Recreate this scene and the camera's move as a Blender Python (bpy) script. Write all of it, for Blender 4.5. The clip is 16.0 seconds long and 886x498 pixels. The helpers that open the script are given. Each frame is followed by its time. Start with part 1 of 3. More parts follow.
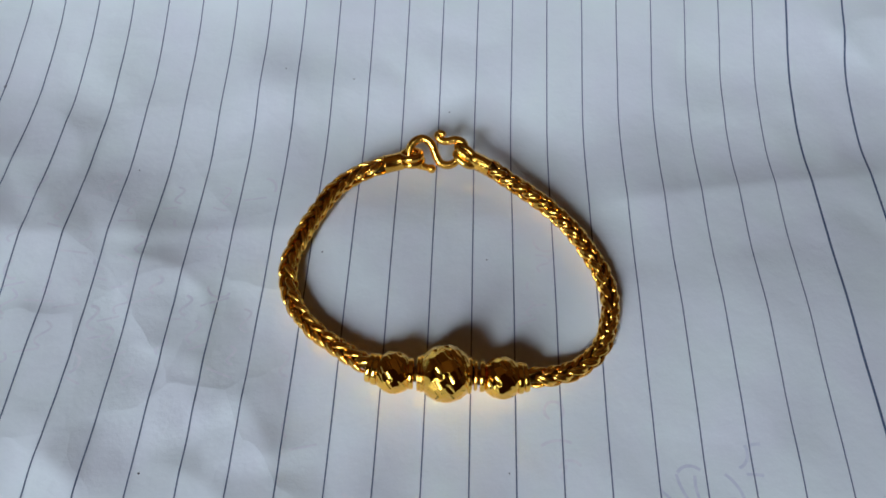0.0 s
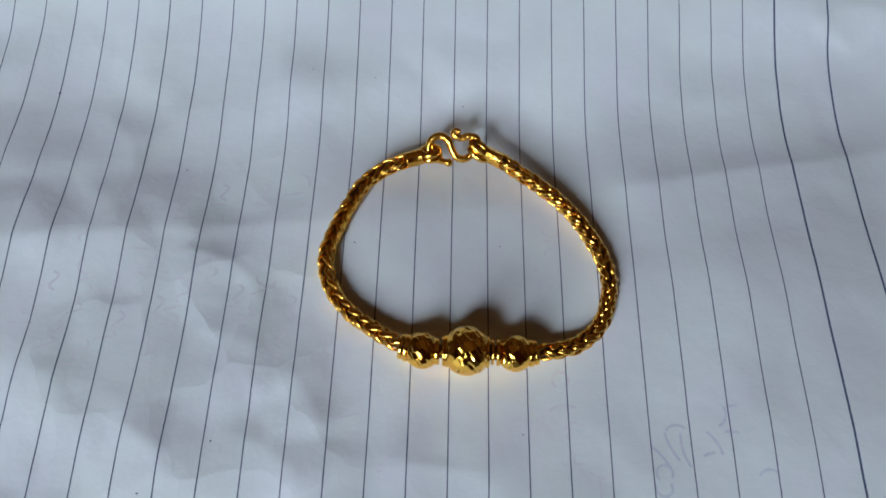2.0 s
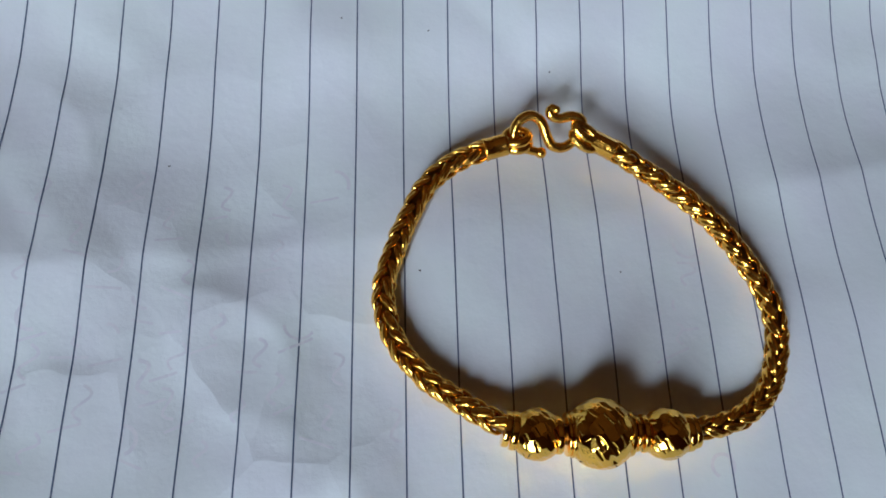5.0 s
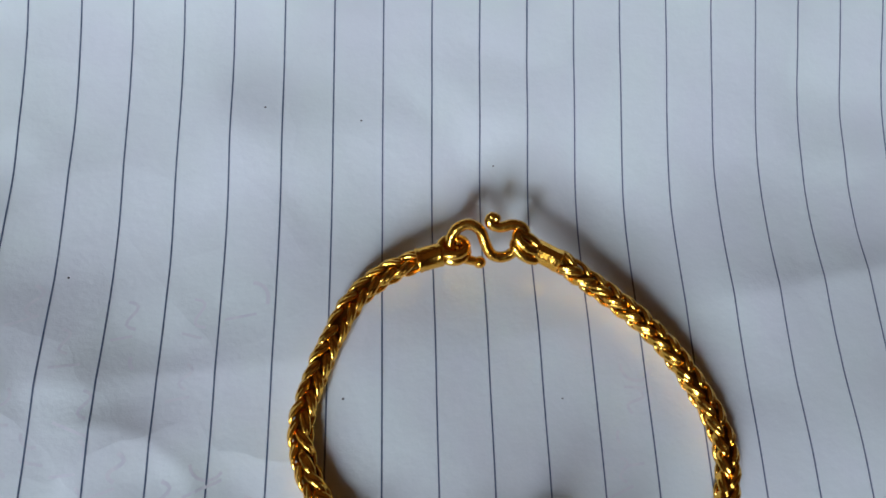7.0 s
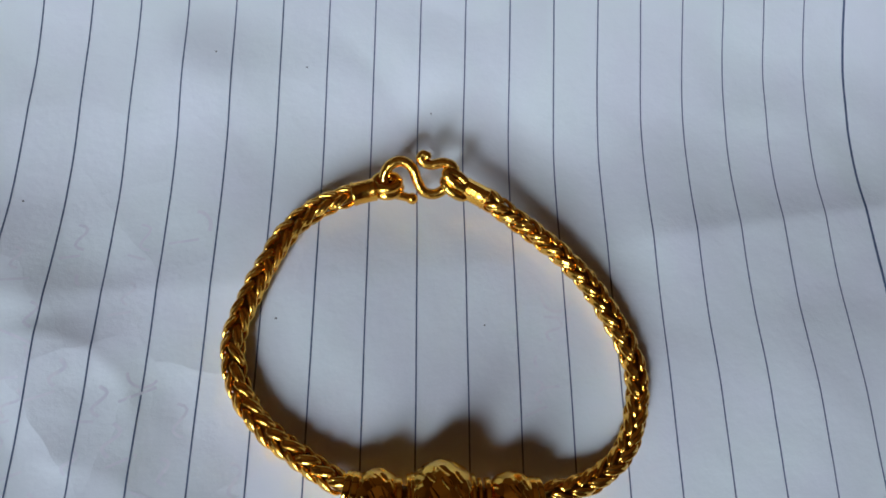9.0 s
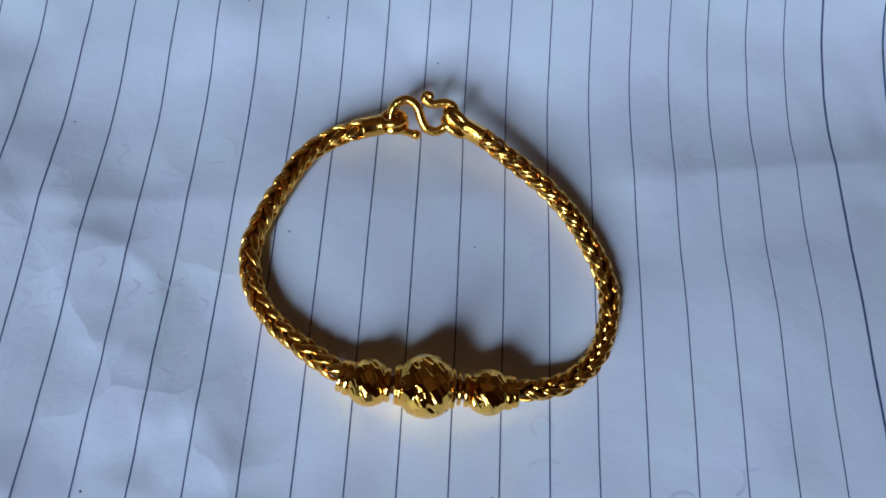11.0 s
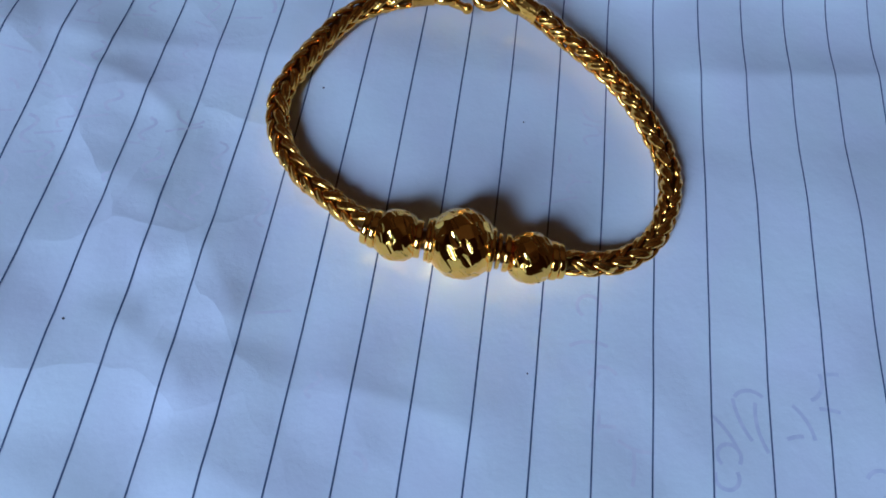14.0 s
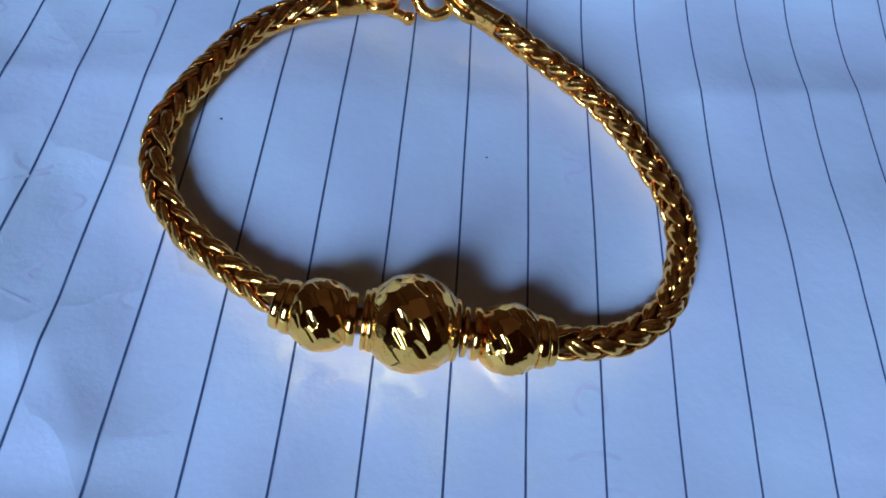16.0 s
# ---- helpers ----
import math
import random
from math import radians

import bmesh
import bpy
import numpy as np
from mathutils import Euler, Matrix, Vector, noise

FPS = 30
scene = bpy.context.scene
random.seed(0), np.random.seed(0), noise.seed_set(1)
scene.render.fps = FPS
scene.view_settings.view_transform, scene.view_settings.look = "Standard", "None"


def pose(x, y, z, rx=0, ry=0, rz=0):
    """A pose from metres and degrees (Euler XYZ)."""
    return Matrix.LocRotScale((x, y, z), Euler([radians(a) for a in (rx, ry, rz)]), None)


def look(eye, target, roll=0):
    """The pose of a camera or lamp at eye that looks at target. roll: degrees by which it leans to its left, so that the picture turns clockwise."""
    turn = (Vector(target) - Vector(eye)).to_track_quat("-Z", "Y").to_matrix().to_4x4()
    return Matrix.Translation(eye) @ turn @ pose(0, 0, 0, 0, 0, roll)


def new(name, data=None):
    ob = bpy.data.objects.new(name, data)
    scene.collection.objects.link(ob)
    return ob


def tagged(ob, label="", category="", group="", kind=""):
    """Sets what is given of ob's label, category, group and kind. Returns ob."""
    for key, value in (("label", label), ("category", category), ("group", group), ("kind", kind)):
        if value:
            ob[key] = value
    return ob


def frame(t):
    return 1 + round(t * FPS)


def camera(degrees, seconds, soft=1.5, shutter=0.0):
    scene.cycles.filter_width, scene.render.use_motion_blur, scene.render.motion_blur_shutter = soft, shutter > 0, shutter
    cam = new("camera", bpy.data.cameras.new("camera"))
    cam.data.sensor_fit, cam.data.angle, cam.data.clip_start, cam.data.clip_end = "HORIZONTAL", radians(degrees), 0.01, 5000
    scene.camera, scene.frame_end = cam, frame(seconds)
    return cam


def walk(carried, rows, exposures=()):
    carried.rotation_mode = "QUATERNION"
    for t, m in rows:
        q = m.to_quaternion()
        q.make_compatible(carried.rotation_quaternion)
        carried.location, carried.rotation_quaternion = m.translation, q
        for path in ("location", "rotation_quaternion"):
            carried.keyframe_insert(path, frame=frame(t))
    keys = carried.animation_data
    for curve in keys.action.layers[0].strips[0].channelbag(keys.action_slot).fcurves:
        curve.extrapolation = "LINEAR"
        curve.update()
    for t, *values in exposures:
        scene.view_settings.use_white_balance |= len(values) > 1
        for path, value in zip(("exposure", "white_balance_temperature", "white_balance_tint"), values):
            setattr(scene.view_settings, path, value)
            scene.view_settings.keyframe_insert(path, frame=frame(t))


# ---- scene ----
cam = camera(60.4, 16.0, soft=1.75)
PATH = [
    (0, (0.00234, -0.06348, 0.12874), (0.00211, 0.01499, 0.00090), 2.15),
    (0.5, (-0.00136, -0.06547, 0.14535), (-0.00281, 0.00929, 0.01532), 0.57),
    (1, (-0.00205, -0.07156, 0.15958), (-0.00422, -0.00087, 0.02729), -0.71),
    (1.5, (-0.00092, -0.07200, 0.16365), (-0.00315, -0.00373, 0.03011), -0.84),
    (2, (-0.00041, -0.06221, 0.15194), (-0.00170, 0.00397, 0.01733), 0.07),
    (2.5, (-0.00173, -0.05601, 0.14195), (-0.00073, 0.00925, 0.00691), 2.42),
    (3, (-0.00383, -0.05514, 0.13436), (-0.00133, 0.00820, -0.00159), 4.42),
    (3.5, (-0.00872, -0.05080, 0.12768), (-0.00348, 0.01057, -0.00909), 6.57),
    (6, (-0.03279, -0.00742, 0.10987), (-0.01819, 0.04398, -0.03030), 14.32),
    (6.5, (-0.02509, -0.00033, 0.11030), (-0.00933, 0.05013, -0.03008), 15.97),
    (7, (-0.01832, -0.00391, 0.11182), (-0.00349, 0.04727, -0.02840), 15.73),
    (7.5, (-0.01550, -0.00889, 0.11192), (-0.00015, 0.04426, -0.02751), 16.49),
    (8, (-0.01450, -0.01272, 0.11371), (0.00081, 0.04194, -0.02514), 16.64),
    (8.5, (-0.01296, -0.01463, 0.11363), (0.00193, 0.04068, -0.02500), 16.06),
    (9, (-0.00761, -0.01940, 0.11488), (0.00672, 0.03558, -0.02395), 15.51),
    (9.5, (-0.00381, -0.02429, 0.11571), (0.01188, 0.03254, -0.02221), 16.45),
    (10, (-0.00487, -0.03054, 0.11663), (0.01000, 0.02623, -0.02141), 16.41),
    (12.5, (0.00540, -0.04788, 0.13144), (0.00388, 0.00968, -0.00706), 5.47),
    (13, (0.00719, -0.05449, 0.12236), (0.00619, 0.00648, -0.01469), 6.90),
    (13.5, (0.00980, -0.05990, 0.11583), (0.00951, 0.00545, -0.01920), 8.03),
    (14, (-0.00032, -0.06270, 0.09762), (0.00161, 0.00695, -0.03521), 10.45),
    (14.5, (-0.00547, -0.05916, 0.08338), (-0.00003, 0.01305, -0.04798), 12.99),
    (15, (-0.00150, -0.05143, 0.07008), (0.00765, 0.02378, -0.05938), 14.43),
    (15.5, (-0.00049, -0.05156, 0.07192), (0.01056, 0.02514, -0.05651), 14.67),
    (16, (-0.00011, -0.04633, 0.07273), (0.01105, 0.03327, -0.05392), 13.95),
]
BASE = 2.36      # the dim room's exposure, in stops
EXPOSURES = [(t, BASE + stops, kelvin, tint) for t, stops, kelvin, tint in (
    (0.0, -0.10, 6250, 10), (1.0, -0.20, 6150, 8), (3.0, -0.12, 6250, 11), (3.5, -0.12, 5900, 11), (3.7, -0.10, 5900, 11), (6.0, -0.08, 6200, 9), (6.5, -0.09, 6250, 10), (8.0, -0.05, 6150, 10), (9.5, -0.05, 6150, 12), (10.0, -0.14, 5380, 13), (12.5, -0.20, 5150, 12), (12.8, -0.16, 6300, 12), (13.0, -0.2, 5500, 13), (13.5, -0.28, 4650, 13), (14.0, -0.27, 4700, 14), (14.5, -0.22, 4700, 15), (15.5, -0.21, 4350, 15), (16.0, -0.21, 4330, 16))]
walk(cam, [(t, look(eye, target, roll)) for t, eye, target, roll in PATH], EXPOSURES)

# ---- light: daylight from one window in front of a dim room ----
world = bpy.data.worlds.new("sky")
scene.world = world
scene.cycles.caustics_reflective, scene.cycles.blur_glossy, scene.cycles.sample_clamp_indirect = True, 0.0, 0.0
world.use_nodes = True
wn = world.node_tree.nodes
sky = wn.new("ShaderNodeTexSky")
sky.sky_type, sky.sun_disc = "NISHITA", False
sky.sun_elevation, sky.sun_rotation = radians(35), radians(200)
world.node_tree.links.new(sky.outputs["Color"], wn["Background"].inputs["Color"])
wn["Background"].inputs["Strength"].default_value = 0.05

WIN_X, WIN_Y, WIN_Z, WIN_W, WIN_H = -0.48, -0.90, 0.72, 0.56, 0.98   # the window's middle and size
# the whole opening, then a tall and a small lamp added to shape shadows
for name, dx, dz, w, h, watts, colour in (("window_daylight", 0.0, 0.0, WIN_W, WIN_H, 0.10, (0.74, 0.86, 1.0)), ("window_low_sky", 0.0, -0.17, 0.26, 0.62, 2.35, (0.77, 0.87, 1.0)), ("window_bright_sky", 0.0, 0.10, 0.17, 0.24, 0.85, (0.78, 0.88, 1.0))):
    lamp = bpy.data.lights.new(name, "AREA")
    lamp.shape, lamp.size, lamp.size_y, lamp.energy, lamp.color = "RECTANGLE", w, h, watts, colour
    new(name, lamp).matrix_world = look((WIN_X + dx, WIN_Y - 0.02 + 0.01 * dx + 0.004 * (w < 0.5) + 0.004 * (w < 0.2), WIN_Z + dz), (WIN_X + 0.3, 0.0, WIN_Z - 0.15))


# ---- materials ----
def material(name):
    m = bpy.data.materials.new(name)
    m.use_nodes = True
    nt = m.node_tree
    return m, nt, nt.nodes["Principled BSDF"]


def node(nt, kind, **inputs):
    n = nt.nodes.new(kind)
    for k, v in inputs.items():
        n.inputs[k].default_value = v
    return n


def noise_of(nt, scale, detail=3.0, rough=0.5):
    tex = nt.nodes.new("ShaderNodeTexCoord")
    n = node(nt, "ShaderNodeTexNoise", Scale=scale, Detail=detail, Roughness=rough)
    nt.links.new(tex.outputs["Object"], n.inputs["Vector"])
    return n


def ramp(nt, src, a, b, lo=0.3, hi=0.7):
    r = nt.nodes.new("ShaderNodeValToRGB")
    r.color_ramp.elements[0].position, r.color_ramp.elements[0].color = lo, (*a, 1)
    r.color_ramp.elements[1].position, r.color_ramp.elements[1].color = hi, (*b, 1)
    nt.links.new(src, r.inputs["Fac"])
    return r


def bump(nt, bsdf, src, strength, distance):
    b = node(nt, "ShaderNodeBump", Strength=strength, Distance=distance)
    nt.links.new(src, b.inputs["Height"])
    nt.links.new(b.outputs["Normal"], bsdf.inputs["Normal"])


def paper_material():
    m, nt, p = material("page_paper")
    wide, fine = noise_of(nt, 28, 4, 0.6), noise_of(nt, 900, 3, 0.6)
    stain = ramp(nt, wide.outputs["Fac"], (0.735, 0.755, 0.765), (0.805, 0.83, 0.835))
    hue = ramp(nt, noise_of(nt, 60, 2, 0.5).outputs["Fac"], (0.955, 0.965, 1.0), (0.955, 1.0, 0.99), 0.35, 0.65)
    mix = nt.nodes.new("ShaderNodeMixRGB")
    mix.blend_type = "MULTIPLY"
    mix.inputs["Fac"].default_value = 1.0
    nt.links.new(stain.outputs["Color"], mix.inputs["Color1"])
    nt.links.new(hue.outputs["Color"], mix.inputs["Color2"])
    nt.links.new(mix.outputs["Color"], p.inputs["Base Color"])
    p.inputs["Roughness"].default_value = 0.62
    p.inputs["Specular IOR Level"].default_value = 0.25
    grain = node(nt, "ShaderNodeBump", Strength=0.25, Distance=0.0002)
    nt.links.new(fine.outputs["Fac"], grain.inputs["Height"])
    waves = noise_of(nt, 48, 3, 0.55)
    swell = node(nt, "ShaderNodeBump", Strength=0.32, Distance=0.0014)
    nt.links.new(waves.outputs["Fac"], swell.inputs["Height"])
    nt.links.new(grain.outputs["Normal"], swell.inputs["Normal"])
    # fine crumpling with sharp creases, strongest in the near left quarter
    tex = nt.nodes.new("ShaderNodeTexCoord")
    warp = nt.nodes.new("ShaderNodeMixRGB")
    warp.blend_type = "ADD"
    warp.inputs["Fac"].default_value = 0.012
    nt.links.new(tex.outputs["Object"], warp.inputs["Color1"])
    nt.links.new(noise_of(nt, 55, 2, 0.5).outputs["Color"], warp.inputs["Color2"])
    cells = node(nt, "ShaderNodeTexVoronoi", Scale=58.0)
    nt.links.new(warp.outputs["Color"], cells.inputs["Vector"])
    axes = nt.nodes.new("ShaderNodeSeparateXYZ")
    nt.links.new(tex.outputs["Object"], axes.inputs["Vector"])
    left = node(nt, "ShaderNodeMapRange", **{"From Min": 0.005, "From Max": -0.03, "To Min": 0.10, "To Max": 1.0})
    near = node(nt, "ShaderNodeMapRange", **{"From Min": 0.035, "From Max": 0.0, "To Min": 0.35, "To Max": 1.0})
    nt.links.new(axes.outputs["X"], left.inputs["Value"])
    nt.links.new(axes.outputs["Y"], near.inputs["Value"])
    mask, high = nt.nodes.new("ShaderNodeMath"), nt.nodes.new("ShaderNodeMath")
    mask.operation = high.operation = "MULTIPLY"
    nt.links.new(left.outputs["Result"], mask.inputs[0])
    nt.links.new(near.outputs["Result"], mask.inputs[1])
    nt.links.new(mask.outputs["Value"], high.inputs[0])
    nt.links.new(cells.outputs["Distance"], high.inputs[1])
    crumpled = node(nt, "ShaderNodeBump", Strength=1.0, Distance=0.0011)
    nt.links.new(high.outputs["Value"], crumpled.inputs["Height"])
    nt.links.new(swell.outputs["Normal"], crumpled.inputs["Normal"])
    nt.links.new(crumpled.outputs["Normal"], p.inputs["Normal"])
    return m


def print_material(name, a, b):
    m, nt, p = material(name)
    n = noise_of(nt, 700, 3, 0.7)
    nt.links.new(ramp(nt, n.outputs["Fac"], a, b).outputs["Color"], p.inputs["Base Color"])
    p.inputs["Roughness"].default_value = 0.7
    return m


def gold_material(name, colour_a, colour_b, rough_a, rough_b, relief, hammer):
    m, nt, p = material(name)
    wide, fine = noise_of(nt, 260, 3, 0.6), noise_of(nt, 2600, 2, 0.5)
    nt.links.new(ramp(nt, wide.outputs["Fac"], colour_a, colour_b).outputs["Color"], p.inputs["Base Color"])
    r = node(nt, "ShaderNodeMapRange", **{"To Min": rough_a, "To Max": rough_b})
    nt.links.new(fine.outputs["Fac"], r.inputs["Value"])
    nt.links.new(r.outputs["Result"], p.inputs["Roughness"])
    p.inputs["Metallic"].default_value = 1.0
    dents = noise_of(nt, 1500, 2, 0.5)
    first = node(nt, "ShaderNodeBump", Strength=hammer, Distance=0.00012)
    nt.links.new(dents.outputs["Fac"], first.inputs["Height"])
    second = node(nt, "ShaderNodeBump", Strength=relief, Distance=0.0003)
    nt.links.new(wide.outputs["Fac"], second.inputs["Height"])
    nt.links.new(first.outputs["Normal"], second.inputs["Normal"])
    nt.links.new(second.outputs["Normal"], p.inputs["Normal"])
    return m


def plain_material(name, a, b, scale, rough, relief=0.2, depth=0.002):
    m, nt, p = material(name)
    n = noise_of(nt, scale, 5, 0.6)
    nt.links.new(ramp(nt, n.outputs["Fac"], a, b).outputs["Color"], p.inputs["Base Color"])
    p.inputs["Roughness"].default_value = rough
    bump(nt, p, n.outputs["Fac"], relief, depth)
    return m


PAPER = paper_material()
INK = print_material("ruled_ink", (0.045, 0.075, 0.14), (0.09, 0.13, 0.215))
GHOST = print_material("show_through_ink", (0.675, 0.685, 0.738), (0.76, 0.765, 0.79))
BLUE_GHOST = print_material("blue_show_through_ink", (0.58, 0.615, 0.70), (0.69, 0.71, 0.77))
DIRT = print_material("dirt", (0.03, 0.03, 0.04), (0.10, 0.09, 0.08))
GOLD = gold_material("polished_gold", (0.97, 0.487, 0.06), (1.0, 0.575, 0.10), 0.13, 0.26, 0.5, 0.9)
GOLD_CUT = gold_material("diamond_cut_gold", (1.0, 0.55, 0.075), (1.0, 0.62, 0.11), 0.03, 0.08, 0.025, 0.07)
# far darker than the gold: shade between links and collars is in its colour
GOLD_SHADE = gold_material("shaded_inner_gold", (0.12, 0.055, 0.010), (0.18, 0.085, 0.015), 0.28, 0.40, 0.4, 0.5)
WOOD = plain_material("dark_wood", (0.030, 0.020, 0.014), (0.060, 0.040, 0.026), 30, 0.5)
PLASTER = plain_material("wall_plaster", (0.26, 0.12, 0.041), (0.32, 0.148, 0.051), 6, 0.85)
CEILING = plain_material("ceiling_paint", (0.57, 0.285, 0.11), (0.65, 0.33, 0.125), 5, 0.9)
FLOOR = plain_material("floor_tiles", (0.045, 0.027, 0.014), (0.07, 0.042, 0.023), 8, 0.4)
FRAME = plain_material("window_paint", (0.45, 0.42, 0.38), (0.55, 0.52, 0.47), 20, 0.5)


# ---- mesh helpers ----
def part(name, bm, mat, parent=None, label="", smooth=False):
    me = bpy.data.meshes.new(name)
    if smooth:
        for f in bm.faces:
            f.smooth = True
    bm.to_mesh(me)
    bm.free()
    me.materials.append(mat)
    o = new(name, me)
    o.parent = parent
    if label:
        tagged(o, label)
    return o


def box(x0, y0, z0, x1, y1, z1, bevel=0.0):
    bm = bmesh.new()
    bmesh.ops.create_cube(bm, size=1.0)
    for v in bm.verts:
        v.co = Vector(((x0 + x1) / 2 + v.co.x * (x1 - x0), (y0 + y1) / 2 + v.co.y * (y1 - y0), (z0 + z1) / 2 + v.co.z * (z1 - z0)))
    if bevel:
        bmesh.ops.bevel(bm, geom=bm.edges[:], offset=bevel, segments=2, affect="EDGES")
    return bm


def merge(*bms):
    out = bmesh.new()
    for b in bms:
        me = bpy.data.meshes.new("tmp")
        b.to_mesh(me)
        b.free()
        out.from_mesh(me)
        bpy.data.meshes.remove(me)
    return out


def spline(points, count):
    """Even steps along a smooth curve through the points."""
    pts = [Vector(p) for p in points]
    ext = [2 * pts[0] - pts[1]] + pts + [2 * pts[-1] - pts[-2]]
    fine = []
    for i in range(1, len(ext) - 2):
        a, b, c, d = ext[i - 1:i + 3]
        for k in range(24):
            t = k / 24
            fine.append(0.5 * (2 * b + (c - a) * t + (2 * a - 5 * b + 4 * c - d) * t * t + (3 * b - a - 3 * c + d) * t ** 3))
    fine.append(pts[-1])
    far = [0.0]
    for p, q in zip(fine, fine[1:]):
        far.append(far[-1] + (q - p).length)
    out = []
    for k in range(count):
        s = far[-1] * k / (count - 1)
        out.append(Vector([float(np.interp(s, far, [p[a] for p in fine])) for a in range(3)]))
    return out, far[-1]


def sweep(points, radii, sides=10, flat=1.0, up=Vector((0, 0, 1)), closed=False):
    """A tube along points; radii: one for each point; flat squeezes it along up."""
    bm = bmesh.new()
    n, rings = len(points), []
    for i, p in enumerate(points):
        a, b = (points[i - 1], points[(i + 1) % n]) if closed else (points[max(i - 1, 0)], points[min(i + 1, n - 1)])
        t = (b - a).normalized()
        side = up.cross(t)
        side = side.normalized() if side.length > 1e-6 else Vector((1, 0, 0))
        above = t.cross(side)
        ring = []
        for k in range(sides):
            w = 2 * math.pi * k / sides
            ring.append(bm.verts.new(p + radii[i] * (math.cos(w) * side + flat * math.sin(w) * above)))
        rings.append(ring)
    for i in range(n if closed else n - 1):
        r, s = rings[i], rings[(i + 1) % n]
        for k in range(sides):
            bm.faces.new((r[k], r[(k + 1) % sides], s[(k + 1) % sides], s[k]))
    if not closed:
        bm.faces.new(rings[0][::-1])
        bm.faces.new(rings[-1])
    return bm


def lathe(profile, matrix, sides=32):
    """A closed body of turning about its own x: profile rows of x, radius."""
    bm = bmesh.new()
    rings = []
    for x, r in profile:
        rings.append([bm.verts.new((x, r * math.cos(2 * math.pi * k / sides), r * math.sin(2 * math.pi * k / sides))) for k in range(sides)])
    for r, s in zip(rings, rings[1:]):
        for k in range(sides):
            bm.faces.new((r[k], s[k], s[(k + 1) % sides], r[(k + 1) % sides]))
    bm.faces.new(rings[0])
    bm.faces.new(rings[-1][::-1])
    bmesh.ops.recalc_face_normals(bm, faces=bm.faces[:])
    bm.transform(matrix)
    return bm


# ---- the room round the table ----
X0, X1, Y0, Y1, Z0, Z1, TH = -1.9, 2.1, -0.98, 2.4, -0.76, 2.45, 0.16
tagged(part("floor", box(X0 - TH, Y0 - TH, Z0 - 0.1, X1 + TH, Y1 + TH, Z0), FLOOR), "dull dark brown floor of the room", "floor", kind="structure")
tagged(part("ceiling", box(X0 - TH, Y0 - TH, Z1, X1 + TH, Y1 + TH, Z1 + 0.1), CEILING), "pale brown painted ceiling", "ceiling", kind="structure")
for name, b in (("wall_north", (X0, Y1, Z0, X1, Y1 + TH, Z1)), ("wall_west", (X0 - TH, Y0 - TH, Z0, X0, Y1 + TH, Z1)), ("wall_east", (X1, Y0 - TH, Z0, X1 + TH, Y1 + TH, Z1))):
    tagged(part(name, box(*b), PLASTER), "plain ochre brown wall", "wall", kind="structure")
wx0, wx1, wz0, wz1 = WIN_X - WIN_W / 2, WIN_X + WIN_W / 2, WIN_Z - WIN_H / 2, WIN_Z + WIN_H / 2
south = merge(box(X0, Y0 - TH, Z0, X1, Y0, wz0), box(X0, Y0 - TH, wz1, X1, Y0, Z1), box(X0, Y0 - TH, wz0, wx0, Y0, wz1), box(wx1, Y0 - TH, wz0, X1, Y0, wz1))
tagged(part("wall_south", south, PLASTER), "plain ochre brown wall with a window opening", "wall", kind="structure")
win = tagged(new("window_1"), "small painted window that lets daylight in", "window", kind="structure")
for b in ((wx0 - 0.05, Y0, wz0 - 0.05, wx1 + 0.05, Y0 + 0.03, wz0), (wx0 - 0.05, Y0, wz1, wx1 + 0.05, Y0 + 0.03, wz1 + 0.05), (wx0 - 0.05, Y0, wz0, wx0, Y0 + 0.03, wz1), (wx1, Y0, wz0, wx1 + 0.05, Y0 + 0.03, wz1)):
    part("window_frame", box(*b, bevel=0.004), FRAME, win)
part("window_sill", box(wx0 - 0.08, Y0, wz0 - 0.08, wx1 + 0.08, Y0 + 0.08, wz0 - 0.052, bevel=0.005), FRAME, win)

TOP = -0.0030
table = tagged(new("table"), "dark brown wooden table under the sheet", "table")
part("tabletop", box(-0.60, -0.40, TOP - 0.03, 0.60, 0.45, TOP, bevel=0.004), WOOD, table)
for lx in (-0.55, 0.50):
    for ly in (-0.35, 0.35):
        part("leg", box(lx, ly, Z0, lx + 0.05, ly + 0.05, TOP - 0.03, bevel=0.004), WOOD, table)

# ---- the ruled sheet, worked in centimetres and set to metres at the end ----
CM = 0.01
PX0, PX1, PY0, PY1 = -14.6, 11.45, -9.6, 8.65


def soft_step(v):
    v = np.clip(v, 0, 1)
    return v * v * (3 - 2 * v)


FOLD = 0.05      # how round the fold is


def fold_y(x):
    return 2.25 + np.where(x < 0, 0.11, 0.18) * x


def crease(x, y, cx, cy, radius, first, last, high):
    """A bowed crease: the paper rises gently to the bow from its hollow side and drops off sharply behind it."""
    r = np.hypot(x - cx, y - cy) - radius
    ang = np.degrees(np.arctan2(y - cy, x - cx))
    along = soft_step((first - ang) / 25) * soft_step((ang - last) / 25)
    inner = np.clip(1 + r / (0.95 * radius), 0, 1) ** 1.15
    outer = np.exp(-np.maximum(r, 0) / 0.38)
    return high * along * np.where(r < 0, inner, outer)


